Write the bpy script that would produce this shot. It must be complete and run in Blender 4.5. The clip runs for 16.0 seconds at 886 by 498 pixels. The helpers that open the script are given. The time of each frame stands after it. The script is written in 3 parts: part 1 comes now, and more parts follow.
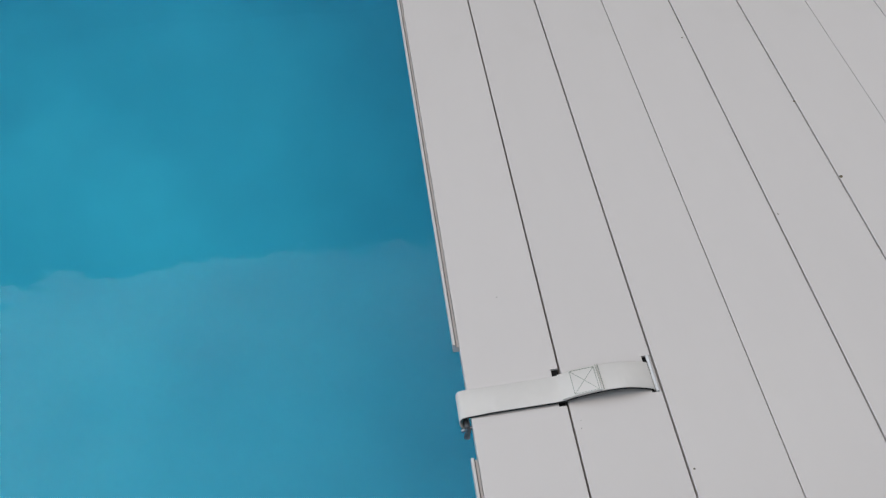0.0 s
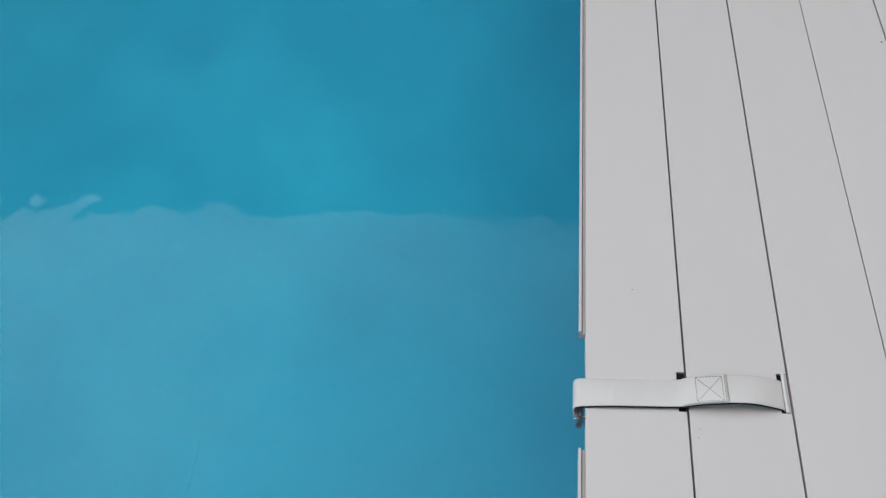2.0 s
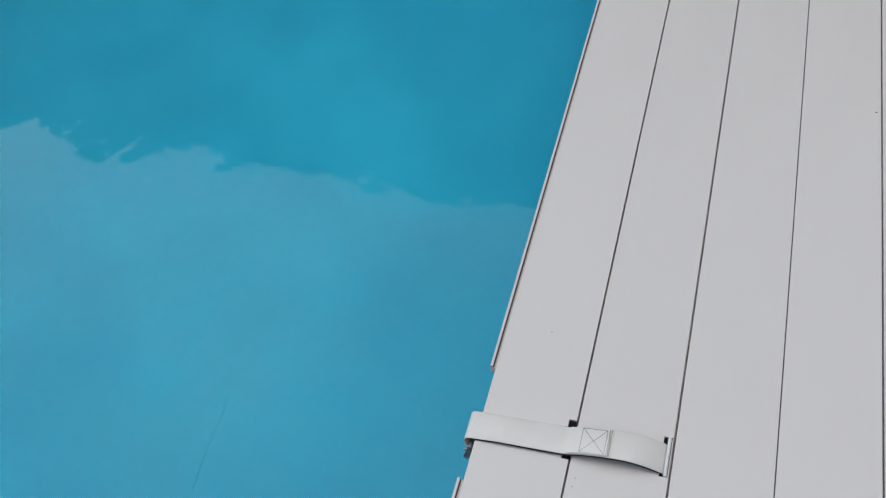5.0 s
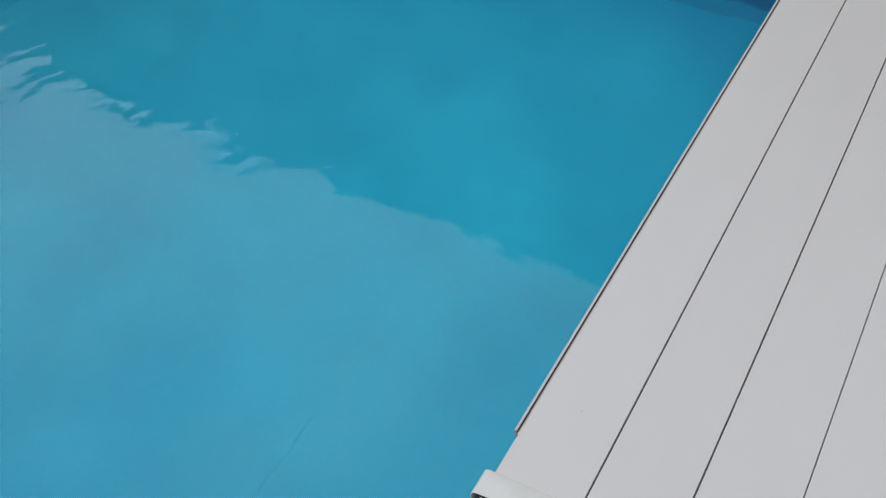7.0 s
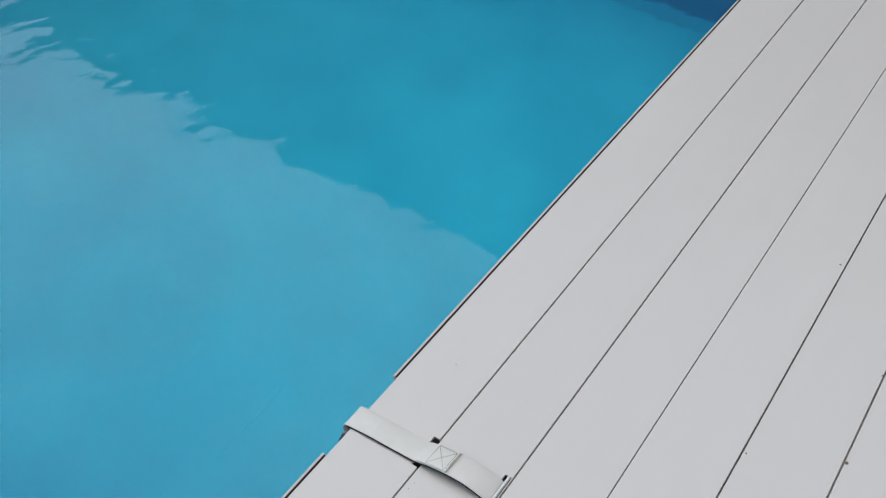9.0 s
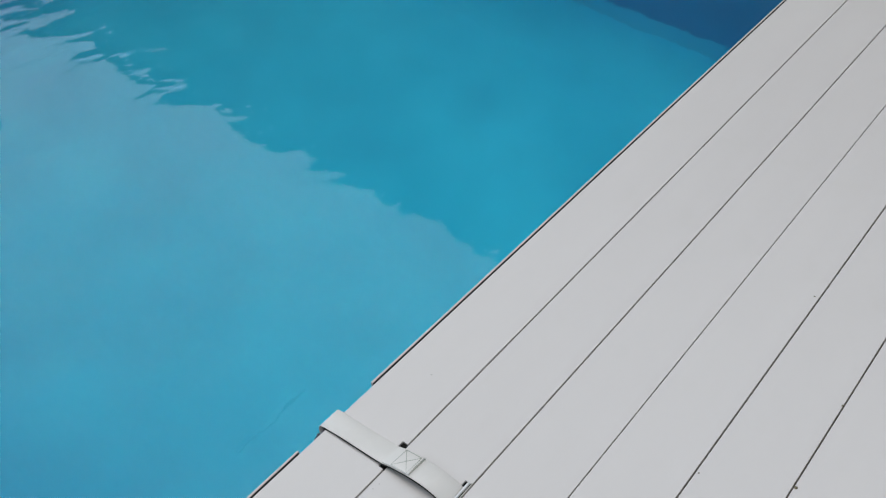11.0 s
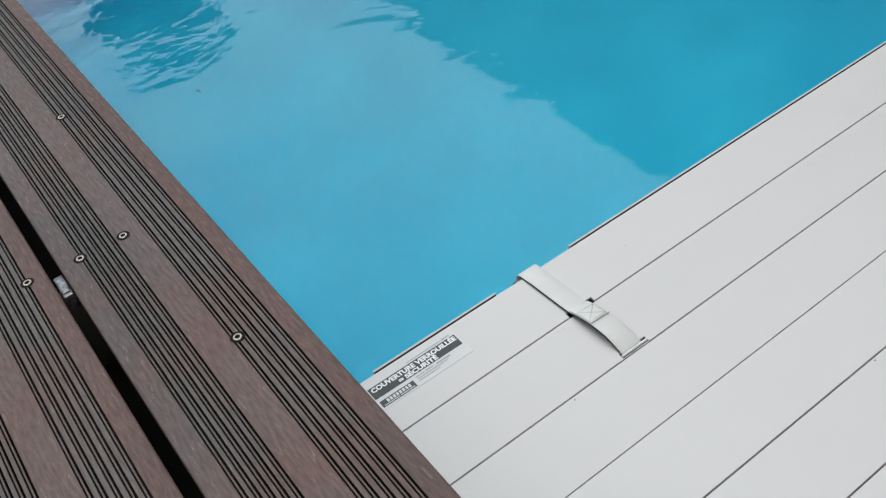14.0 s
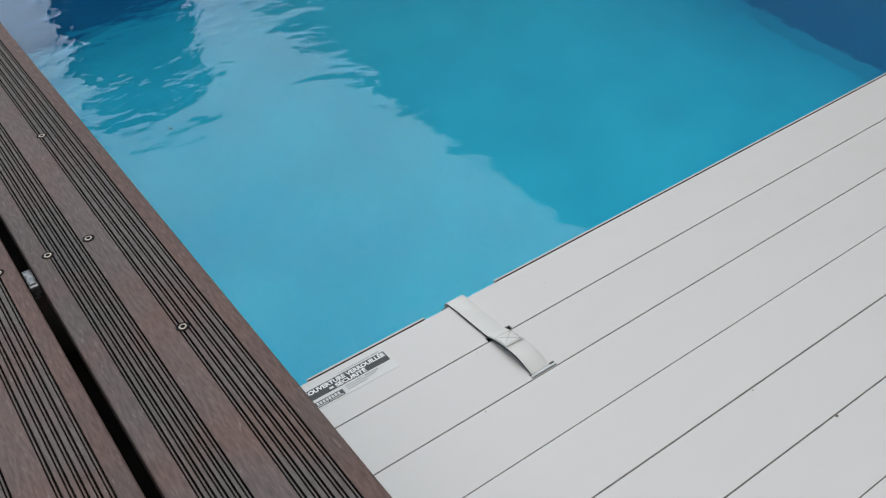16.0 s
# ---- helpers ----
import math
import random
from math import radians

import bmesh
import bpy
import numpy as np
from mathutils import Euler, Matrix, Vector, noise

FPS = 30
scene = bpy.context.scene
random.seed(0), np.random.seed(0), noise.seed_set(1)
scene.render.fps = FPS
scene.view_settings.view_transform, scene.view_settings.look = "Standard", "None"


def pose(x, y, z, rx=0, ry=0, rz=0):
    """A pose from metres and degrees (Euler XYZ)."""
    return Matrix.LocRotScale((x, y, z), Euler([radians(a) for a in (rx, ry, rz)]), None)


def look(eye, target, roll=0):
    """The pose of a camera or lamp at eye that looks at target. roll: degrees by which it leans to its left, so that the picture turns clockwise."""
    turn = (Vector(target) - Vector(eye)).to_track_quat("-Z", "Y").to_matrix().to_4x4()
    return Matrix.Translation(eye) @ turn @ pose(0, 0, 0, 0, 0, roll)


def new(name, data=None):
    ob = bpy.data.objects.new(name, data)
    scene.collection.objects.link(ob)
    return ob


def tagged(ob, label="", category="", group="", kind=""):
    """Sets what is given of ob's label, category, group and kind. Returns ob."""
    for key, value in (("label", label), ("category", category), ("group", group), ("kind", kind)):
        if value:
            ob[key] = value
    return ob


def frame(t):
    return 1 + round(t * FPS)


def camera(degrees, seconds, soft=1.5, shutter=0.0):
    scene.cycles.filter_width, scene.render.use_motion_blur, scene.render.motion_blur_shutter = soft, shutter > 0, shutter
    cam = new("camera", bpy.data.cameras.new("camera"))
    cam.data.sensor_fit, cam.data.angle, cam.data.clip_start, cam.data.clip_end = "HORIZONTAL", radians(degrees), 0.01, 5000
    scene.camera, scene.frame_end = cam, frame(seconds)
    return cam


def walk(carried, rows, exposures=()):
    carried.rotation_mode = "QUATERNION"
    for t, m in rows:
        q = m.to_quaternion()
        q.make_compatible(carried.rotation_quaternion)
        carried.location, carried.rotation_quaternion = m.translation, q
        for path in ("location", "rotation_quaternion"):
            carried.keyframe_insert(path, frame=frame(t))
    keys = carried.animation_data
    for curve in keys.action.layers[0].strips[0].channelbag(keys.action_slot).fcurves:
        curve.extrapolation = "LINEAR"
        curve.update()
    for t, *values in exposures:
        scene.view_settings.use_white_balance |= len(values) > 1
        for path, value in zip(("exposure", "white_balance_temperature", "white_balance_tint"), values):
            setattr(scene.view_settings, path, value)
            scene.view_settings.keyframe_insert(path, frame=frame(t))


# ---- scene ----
cam = camera(50.78, 16.0, soft=1.25, shutter=0.12)
PATH = [
    (0, (-0.0461, -0.3755, 0.5788), (0.0137, 0.2799, -0.1741), -2.51),
    (0.5, (-0.0277, -0.3781, 0.5717), (-0.0001, 0.2831, -0.1780), -2.57),
    (1, (-0.0334, -0.3708, 0.5697), (-0.0665, 0.2672, -0.1997), -4.13),
    (1.5, (-0.0419, -0.3764, 0.5684), (-0.1249, 0.2618, -0.1969), -5.30),
    (2, (-0.0248, -0.3705, 0.5741), (-0.1428, 0.2645, -0.1893), -6.47),
    (2.5, (0.0077, -0.3805, 0.5833), (-0.1251, 0.2648, -0.1689), -6.45),
    (3, (0.0323, -0.3724, 0.5925), (-0.1396, 0.2594, -0.1633), -8.13),
    (3.5, (0.0459, -0.3751, 0.5858), (-0.1356, 0.2655, -0.1603), -6.49),
    (4, (0.0857, -0.3661, 0.6015), (-0.1425, 0.2511, -0.1515), -8.68),
    (4.2, (0.0951, -0.3380, 0.6187), (-0.1199, 0.2581, -0.1549), -9.22),
    (6.3, (0.1673, -0.3358, 0.6153), (-0.1373, 0.2635, -0.1250), -3.14),
    (6.5, (0.1783, -0.3480, 0.6213), (-0.1359, 0.2663, -0.1025), -2.59),
    (6.6, (0.1812, -0.3497, 0.6223), (-0.1463, 0.2648, -0.0954), -3.05),
    (7, (0.1957, -0.3348, 0.6343), (-0.2012, 0.2437, -0.0784), -5.74),
    (7.5, (0.2160, -0.3321, 0.6431), (-0.2113, 0.2186, -0.0739), -7.00),
    (8, (0.2755, -0.3608, 0.6496), (-0.1194, 0.2249, -0.0582), -1.61),
    (8.5, (0.3186, -0.3275, 0.6573), (-0.1122, 0.2122, -0.0660), -5.37),
    (8.7, (0.3340, -0.3460, 0.6520), (-0.5390, 0.7880, -0.7450), -3.90),
    (10.8, (0.4300, -0.3310, 0.6720), (-0.5770, 0.7400, -0.6850), -5.70),
    (11, (0.4323, -0.3305, 0.6762), (-0.0660, 0.2125, 0.0003), -4.52),
    (11.5, (0.4422, -0.3521, 0.6759), (-0.0795, 0.1609, -0.0057), -3.37),
    (12, (0.4346, -0.3857, 0.6573), (-0.1511, 0.0254, -0.0412), -4.55),
    (12.5, (0.4458, -0.4015, 0.6655), (-0.1854, -0.0275, -0.0141), -6.36),
    (13, (0.4832, -0.4050, 0.6601), (-0.1456, -0.0389, -0.0258), -7.38),
    (13.5, (0.5056, -0.4070, 0.6677), (-0.1140, -0.0379, -0.0250), -7.00),
    (14, (0.5240, -0.4106, 0.6663), (-0.1089, -0.0539, -0.0209), -10.08),
    (14.5, (0.5714, -0.3847, 0.6726), (-0.0713, -0.0082, 0.0053), -16.63),
    (15, (0.6015, -0.3828, 0.6856), (-0.0194, 0.0338, 0.0216), -9.36),
    (15.5, (0.6147, -0.4039, 0.6841), (-0.0313, 0.0004, 0.0366), -7.64),
    (16, (0.6345, -0.4409, 0.6905), (-0.0211, -0.0216, 0.0624), -4.56),
]
walk(cam, [(t, look(eye, target, roll)) for t, eye, target, roll in PATH], [(0, -0.66, 6930, 12.8), (1.5, -0.64, 6860, 12.6), (2.5, -0.56, 6830, 12.4), (4, -0.58, 6770, 12), (6.5, -0.62, 6750, 10.5), (7.5, -0.53, 6750, 10.5), (8, -0.48, 6750, 10.5), (8.5, -0.5, 6750, 10.5), (11.5, -0.56, 6740, 9.5), (12, -0.58, 6780, 9.2), (12.6, -0.35, 6810, 8.6), (13.5, -0.28, 6830, 8.2), (14.5, -0.39, 6820, 8.2), (16, -0.47, 6820, 8.2)])

# ---------------------------------------------------------------- light
world = bpy.data.worlds.new("overcast_sky")
scene.world = world
world.use_nodes = True
wn, wl = world.node_tree.nodes, world.node_tree.links
wn.clear()
w_out = wn.new("ShaderNodeOutputWorld")
w_bg = wn.new("ShaderNodeBackground")
w_sky = wn.new("ShaderNodeTexSky")
w_sky.sky_type, w_sky.sun_disc = "NISHITA", False
w_sky.sun_elevation, w_sky.sun_rotation = radians(78), radians(-120)
w_gain = wn.new("ShaderNodeVectorMath")
w_gain.operation = "SCALE"
w_gain.inputs["Scale"].default_value = 0.24
w_co = wn.new("ShaderNodeTexCoord")
w_map = wn.new("ShaderNodeMapping")
w_map.inputs["Scale"].default_value = (1.0, 1.0, 2.2)
w_noise = wn.new("ShaderNodeTexNoise")
w_noise.inputs["Scale"].default_value = 3.2
w_noise.inputs["Detail"].default_value = 5.0
w_noise.inputs["Roughness"].default_value = 0.55
w_ramp = wn.new("ShaderNodeValToRGB")
w_ramp.color_ramp.elements[0].position, w_ramp.color_ramp.elements[0].color = 0.36, (0.29, 0.29, 0.29, 1)
w_ramp.color_ramp.elements[1].position, w_ramp.color_ramp.elements[1].color = 0.62, (1, 1, 1, 1)
w_mix = wn.new("ShaderNodeMix")
w_mix.data_type = "RGBA"
w_mix.inputs["B"].default_value = (0.83, 0.952, 1.0, 1)
wl.new(w_sky.outputs["Color"], w_gain.inputs[0])
wl.new(w_co.outputs["Generated"], w_map.inputs["Vector"])
wl.new(w_map.outputs["Vector"], w_noise.inputs["Vector"])
wl.new(w_noise.outputs["Fac"], w_ramp.inputs["Fac"])
wl.new(w_ramp.outputs["Color"], w_mix.inputs["Factor"])
wl.new(w_gain.outputs["Vector"], w_mix.inputs["A"])
# the cloud is brightest in the west, where the sun stands behind it
w_dot = wn.new("ShaderNodeVectorMath")
w_dot.operation = "DOT_PRODUCT"
w_dot.inputs[1].default_value = Vector((-0.78, 0.30, 0.56)).normalized()
wl.new(w_co.outputs["Generated"], w_dot.inputs[0])
w_glow = wn.new("ShaderNodeMapRange")
w_glow.interpolation_type = "SMOOTHSTEP"
w_glow.inputs["From Min"].default_value, w_glow.inputs["From Max"].default_value = -0.1, 1.0
w_glow.inputs["To Min"].default_value, w_glow.inputs["To Max"].default_value = 0.37, 2.7
wl.new(w_dot.outputs["Value"], w_glow.inputs["Value"])
w_lit = wn.new("ShaderNodeVectorMath")
w_lit.operation = "SCALE"
wl.new(w_mix.outputs["Result"], w_lit.inputs[0])
wl.new(w_glow.outputs["Result"], w_lit.inputs["Scale"])
wl.new(w_lit.outputs["Vector"], w_bg.inputs["Color"])
w_bg.inputs["Strength"].default_value = 1.0
wl.new(w_bg.outputs["Background"], w_out.inputs["Surface"])

sun = new("sun", bpy.data.lights.new("sun", "SUN"))
sun.data.energy, sun.data.angle, sun.data.color = 0.65, radians(30), (1.0, 0.89, 0.785)
sun.matrix_world = look((0.75, 0.1, 6.0), (0, 0, 0))


# ---------------------------------------------------------------- materials
def surface(name, colors, scale, rough, bump=0.0, bump_scale=200.0, stretch=(1, 1, 1), metal=0.0, vary=0.0, stain=None, spec=0.5, grain=0.0, fleck=None):
    """A node material: two colours mixed by coarse noise, fine grain, bump, and a little random change from object to object."""
    m = bpy.data.materials.new(name)
    m.use_nodes = True
    n, l = m.node_tree.nodes, m.node_tree.links
    b = n["Principled BSDF"]
    b.inputs["Metallic"].default_value = metal
    b.inputs["Specular IOR Level"].default_value = spec
    co = n.new("ShaderNodeTexCoord")
    mp = n.new("ShaderNodeMapping")
    mp.inputs["Scale"].default_value = stretch
    l.new(co.outputs["Object"], mp.inputs["Vector"])
    big = n.new("ShaderNodeTexNoise")
    big.inputs["Scale"].default_value, big.inputs["Detail"].default_value = scale, 6.0
    l.new(mp.outputs["Vector"], big.inputs["Vector"])
    ramp = n.new("ShaderNodeValToRGB")
    ramp.color_ramp.elements[0].position, ramp.color_ramp.elements[1].position = 0.35, 0.65
    ramp.color_ramp.elements[0].color, ramp.color_ramp.elements[1].color = (*colors[0], 1), (*colors[1], 1)
    l.new(big.outputs["Fac"], ramp.inputs["Fac"])
    col = ramp.outputs["Color"]
    fine = n.new("ShaderNodeTexNoise")
    fine.inputs["Scale"].default_value, fine.inputs["Detail"].default_value = bump_scale, 4.0
    l.new(mp.outputs["Vector"], fine.inputs["Vector"])
    if stain:
        sn = n.new("ShaderNodeTexNoise")
        sn.inputs["Scale"].default_value, sn.inputs["Detail"].default_value = stain[1], 3.0
        l.new(co.outputs["Object"], sn.inputs["Vector"])
        sr = n.new("ShaderNodeMapRange")
        sr.inputs["From Min"].default_value, sr.inputs["From Max"].default_value = stain[2], stain[3]
        sr.inputs["To Max"].default_value = stain[4]
        l.new(sn.outputs["Fac"], sr.inputs["Value"])
        mx = n.new("ShaderNodeMix")
        mx.data_type = "RGBA"
        mx.inputs["B"].default_value = (*stain[0], 1)
        l.new(sr.outputs["Result"], mx.inputs["Factor"])
        l.new(col, mx.inputs["A"])
        col = mx.outputs["Result"]
    if grain:
        gr = n.new("ShaderNodeMapRange")
        gr.inputs["From Min"].default_value, gr.inputs["From Max"].default_value = 0.3, 0.7
        gr.inputs["To Min"].default_value, gr.inputs["To Max"].default_value = 1 - grain, 1 + grain
        l.new(fine.outputs["Fac"], gr.inputs["Value"])
        gh = n.new("ShaderNodeHueSaturation")
        l.new(gr.outputs["Result"], gh.inputs["Value"])
        l.new(col, gh.inputs["Color"])
        col = gh.outputs["Color"]
    if fleck:
        fm = n.new("ShaderNodeMapping")
        fm.inputs["Rotation"].default_value, fm.inputs["Scale"].default_value = (0, 0, radians(14)), (0.22, 1, 1)
        l.new(co.outputs["Object"], fm.inputs["Vector"])
        fn = n.new("ShaderNodeTexNoise")
        fn.inputs["Scale"].default_value, fn.inputs["Detail"].default_value, fn.inputs["Roughness"].default_value = fleck[1], 3.0, 0.7
        l.new(fm.outputs["Vector"], fn.inputs["Vector"])
        fr = n.new("ShaderNodeMapRange")
        fr.inputs["From Min"].default_value, fr.inputs["From Max"].default_value, fr.inputs["To Max"].default_value = 0.60, 0.74, fleck[2]
        l.new(fn.outputs["Fac"], fr.inputs["Value"])
        fx = n.new("ShaderNodeMix")
        fx.data_type = "RGBA"
        fx.inputs["B"].default_value = (*fleck[0], 1)
        l.new(fr.outputs["Result"], fx.inputs["Factor"])
        l.new(col, fx.inputs["A"])
        col = fx.outputs["Result"]
    if vary:
        oi = n.new("ShaderNodeObjectInfo")
        vr = n.new("ShaderNodeMapRange")
        vr.inputs["To Min"].default_value, vr.inputs["To Max"].default_value = 1 - vary, 1 + vary
        l.new(oi.outputs["Random"], vr.inputs["Value"])
        hs = n.new("ShaderNodeHueSaturation")
        l.new(vr.outputs["Result"], hs.inputs["Value"])
        l.new(col, hs.inputs["Color"])
        col = hs.outputs["Color"]
    l.new(col, b.inputs["Base Color"])
    rr = n.new("ShaderNodeMapRange")
    rr.inputs["To Min"].default_value, rr.inputs["To Max"].default_value = rough - 0.07, rough + 0.07
    l.new(fine.outputs["Fac"], rr.inputs["Value"])
    l.new(rr.outputs["Result"], b.inputs["Roughness"])
    if bump:
        bp = n.new("ShaderNodeBump")
        bp.inputs["Strength"].default_value, bp.inputs["Distance"].default_value = 1.0, bump
        l.new(fine.outputs["Fac"], bp.inputs["Height"])
        l.new(bp.outputs["Normal"], b.inputs["Normal"])
    return m


M_SLAT = surface("white_pvc", ((0.648, 0.600, 0.568), (0.674, 0.625, 0.591)), 9.0, 0.42, 0.00004, 260.0, (1, 0.35, 1), vary=0.012,
                 stain=((0.60, 0.56, 0.505), 14.0, 0.58, 0.8, 0.25))
M_STRAP = surface("cream_webbing", ((0.718, 0.680, 0.636), (0.744, 0.704, 0.658)), 60.0, 0.5, 0.00012, 900.0, (1, 1, 1))
M_THREAD = surface("grey_thread", ((0.27, 0.29, 0.24), (0.38, 0.40, 0.34)), 300.0, 0.8, 0.0, 900.0)
M_ROD = surface("pale_coated_rod", ((0.66, 0.65, 0.64), (0.75, 0.74, 0.73)), 150.0, 0.35, 0.0, 900.0)
M_DARKSTEEL = surface("wet_dark_steel", ((0.18, 0.19, 0.21), (0.35, 0.36, 0.38)), 250.0, 0.3, 0.0, 900.0, metal=0.9)
M_VINYL = surface("white_vinyl", ((0.672, 0.644, 0.616), (0.694, 0.666, 0.638)), 40.0, 0.35, 0.0, 400.0)
M_WHITEINK = surface("white_ink", ((0.83, 0.82, 0.80), (0.87, 0.86, 0.84)), 120.0, 0.45, 0.0, 400.0)
M_INK = surface("charcoal_ink", ((0.030, 0.030, 0.030), (0.050, 0.050, 0.048)), 120.0, 0.45, 0.0, 400.0)
M_GREYINK = surface("grey_ink", ((0.34, 0.34, 0.34), (0.52, 0.52, 0.52)), 700.0, 0.5, 0.0, 400.0)
M_WOOD = surface("oiled_hardwood", ((0.109, 0.083, 0.076), (0.149, 0.108, 0.098)), 9.0, 0.62, 0.0005, 330.0, (0.22, 1.3, 1.0), vary=0.06,
                 stain=((0.150, 0.080, 0.063), 8.0, 0.46, 0.68, 0.65), spec=0.2, grain=0.26, fleck=((0.30, 0.245, 0.22), 260.0, 0.6))
M_RIDGE = surface("weathered_hardwood_ridge", ((0.102, 0.088, 0.080), (0.136, 0.113, 0.102)), 9.0, 0.64, 0.0004, 330.0, (0.22, 1.3, 1.0), vary=0.06,
                  stain=((0.150, 0.082, 0.065), 8.0, 0.48, 0.68, 0.62), spec=0.2, grain=0.24, fleck=((0.24, 0.205, 0.18), 260.0, 0.7))
M_REDWOOD = surface("reddish_hardwood_edge", ((0.108, 0.067, 0.057), (0.150, 0.090, 0.075)), 9.0, 0.62, 0.0005, 330.0, (0.22, 1.3, 1.0), vary=0.06,
                    stain=((0.100, 0.078, 0.070), 8.0, 0.50, 0.70, 0.60), spec=0.2, grain=0.26, fleck=((0.27, 0.20, 0.175), 260.0, 0.6))
M_GROOVE_SHADE = surface("groove_shade_black", ((0.024, 0.020, 0.018), (0.042, 0.034, 0.030)), 60.0, 0.9, 0.0, 300.0, spec=0.1)
M_BRONZE = surface("weathered_screw_steel", ((0.30, 0.23, 0.18), (0.50, 0.41, 0.34)), 500.0, 0.35, 0.0, 900.0, metal=0.85)
M_SHADE_BLACK = surface("shade_black", ((0.012, 0.012, 0.012), (0.022, 0.022, 0.022)), 90.0, 0.7, 0.0, 900.0, spec=0.2)
M_DARK = surface("screw_recess_shade", ((0.010, 0.008, 0.008), (0.018, 0.015, 0.014)), 200.0, 0.8, 0.0, 900.0, spec=0.1)
M_CLIP = surface("galvanised_clip", ((0.07, 0.07, 0.07), (0.36, 0.35, 0.34)), 160.0, 0.45, 0.0002, 300.0, metal=0.5)
M_LINER = surface("blue_pool_liner", ((0.023, 0.535, 0.758), (0.031, 0.618, 0.848)), 3.4, 0.7, 0.0006, 30.0,
                  stain=((0.027, 0.46, 0.68), 3.0, 0.50, 0.75, 0.5), spec=0.0)
# the liner again in three darker blues, painting shade on far walls and feet
M_LINER_SHADED = surface("shaded_pool_liner", ((0.034, 0.27, 0.48), (0.042, 0.315, 0.545)), 2.2, 0.7, 0.0006, 30.0, spec=0.0)
M_LINER_HALF_SHADED = surface("half_shaded_pool_liner", ((0.028, 0.33, 0.55), (0.036, 0.38, 0.62)), 2.2, 0.7, 0.0006, 30.0, spec=0.0)
M_LINER_LIGHT_SHADED = surface("lightly_shaded_pool_liner", ((0.026, 0.43, 0.65), (0.034, 0.50, 0.73)), 2.2, 0.7, 0.0006, 30.0, spec=0.0)
M_GROUND = surface("pale_gravel", ((0.16, 0.15, 0.135), (0.26, 0.245, 0.22)), 6.0, 0.9, 0.006, 60.0)
M_RENDER = surface("grey_wall_render", ((0.30, 0.30, 0.28), (0.38, 0.37, 0.345)), 1.6, 0.9, 0.002, 90.0)
M_TIMBER = surface("dark_joist_timber", ((0.05, 0.04, 0.033), (0.08, 0.065, 0.055)), 6.0, 0.85, 0.0006, 120.0)
M_GAP_SHADE = surface("gap_shade_black", ((0.008, 0.008, 0.008), (0.014, 0.013, 0.012)), 20.0, 0.9, 0.0, 200.0, spec=0.1)
M_LEAF = surface("evergreen_leaf", ((0.025, 0.055, 0.022), (0.05, 0.09, 0.035)), 5.0, 0.6, 0.0, 100.0)
M_BARK = surface("grey_brown_bark", ((0.08, 0.06, 0.045), (0.14, 0.11, 0.085)), 12.0, 0.9, 0.004, 60.0)
M_DIRT = surface("dry_leaf_crumb", ((0.10, 0.085, 0.055), (0.20, 0.165, 0.095)), 400.0, 0.85, 0.0, 900.0)

# water: a clear dielectric with small ripples
M_WATER = bpy.data.materials.new("pool_water")
M_WATER.use_nodes = True
n, l = M_WATER.node_tree.nodes, M_WATER.node_tree.links
wb = n["Principled BSDF"]
wb.inputs["Base Color"].default_value = (0.93, 0.985, 1.0, 1)
wb.inputs["Roughness"].default_value = 0.006
wb.inputs["IOR"].default_value = 1.333
wb.inputs["Transmission Weight"].default_value = 1.0
wco = n.new("ShaderNodeTexCoord")
wmp = n.new("ShaderNodeMapping")
wmp.inputs["Rotation"].default_value = (0, 0, radians(35))
wmp.inputs["Scale"].default_value = (1.0, 0.75, 1.0)
l.new(wco.outputs["Object"], wmp.inputs["Vector"])
rip_a = n.new("ShaderNodeTexNoise")
rip_a.inputs["Scale"].default_value, rip_a.inputs["Detail"].default_value, rip_a.inputs["Roughness"].default_value = 9.0, 2.0, 0.45
rip_a.inputs["Distortion"].default_value = 0.6
rip_b = n.new("ShaderNodeTexNoise")
rip_b.inputs["Scale"].default_value, rip_b.inputs["Detail"].default_value = 22.0, 1.5
l.new(wmp.outputs["Vector"], rip_a.inputs["Vector"])
l.new(wmp.outputs["Vector"], rip_b.inputs["Vector"])
# the ripples grow away from the still water beside the cover
sep = n.new("ShaderNodeSeparateXYZ")
l.new(wco.outputs["Object"], sep.inputs["Vector"])
far = n.new("ShaderNodeMapRange")
far.inputs["From Min"].default_value, far.inputs["From Max"].default_value = -0.2, -1.4
far.inputs["To Min"].default_value, far.inputs["To Max"].default_value = 0.15, 1.0
l.new(sep.outputs["X"], far.inputs["Value"])
add = n.new("ShaderNodeMath")
add.operation = "MULTIPLY_ADD"
add.inputs[1].default_value = 0.36
l.new(rip_b.outputs["Fac"], add.inputs[0])
rip_c = n.new("ShaderNodeTexNoise")
rip_c.inputs["Scale"].default_value, rip_c.inputs["Detail"].default_value = 70.0, 2.0
l.new(wmp.outputs["Vector"], rip_c.inputs["Vector"])
mix_c = n.new("ShaderNodeMath")
mix_c.operation = "MULTIPLY_ADD"
mix_c.inputs[1].default_value = 0.09
l.new(rip_c.outputs["Fac"], mix_c.inputs[0])
l.new(rip_a.outputs["Fac"], mix_c.inputs[2])
l.new(mix_c.outputs["Value"], add.inputs[2])
wbp = n.new("ShaderNodeBump")
wbp.inputs["Distance"].default_value = 0.0060
l.new(far.outputs["Result"], wbp.inputs["Strength"])
l.new(add.outputs["Value"], wbp.inputs["Height"])
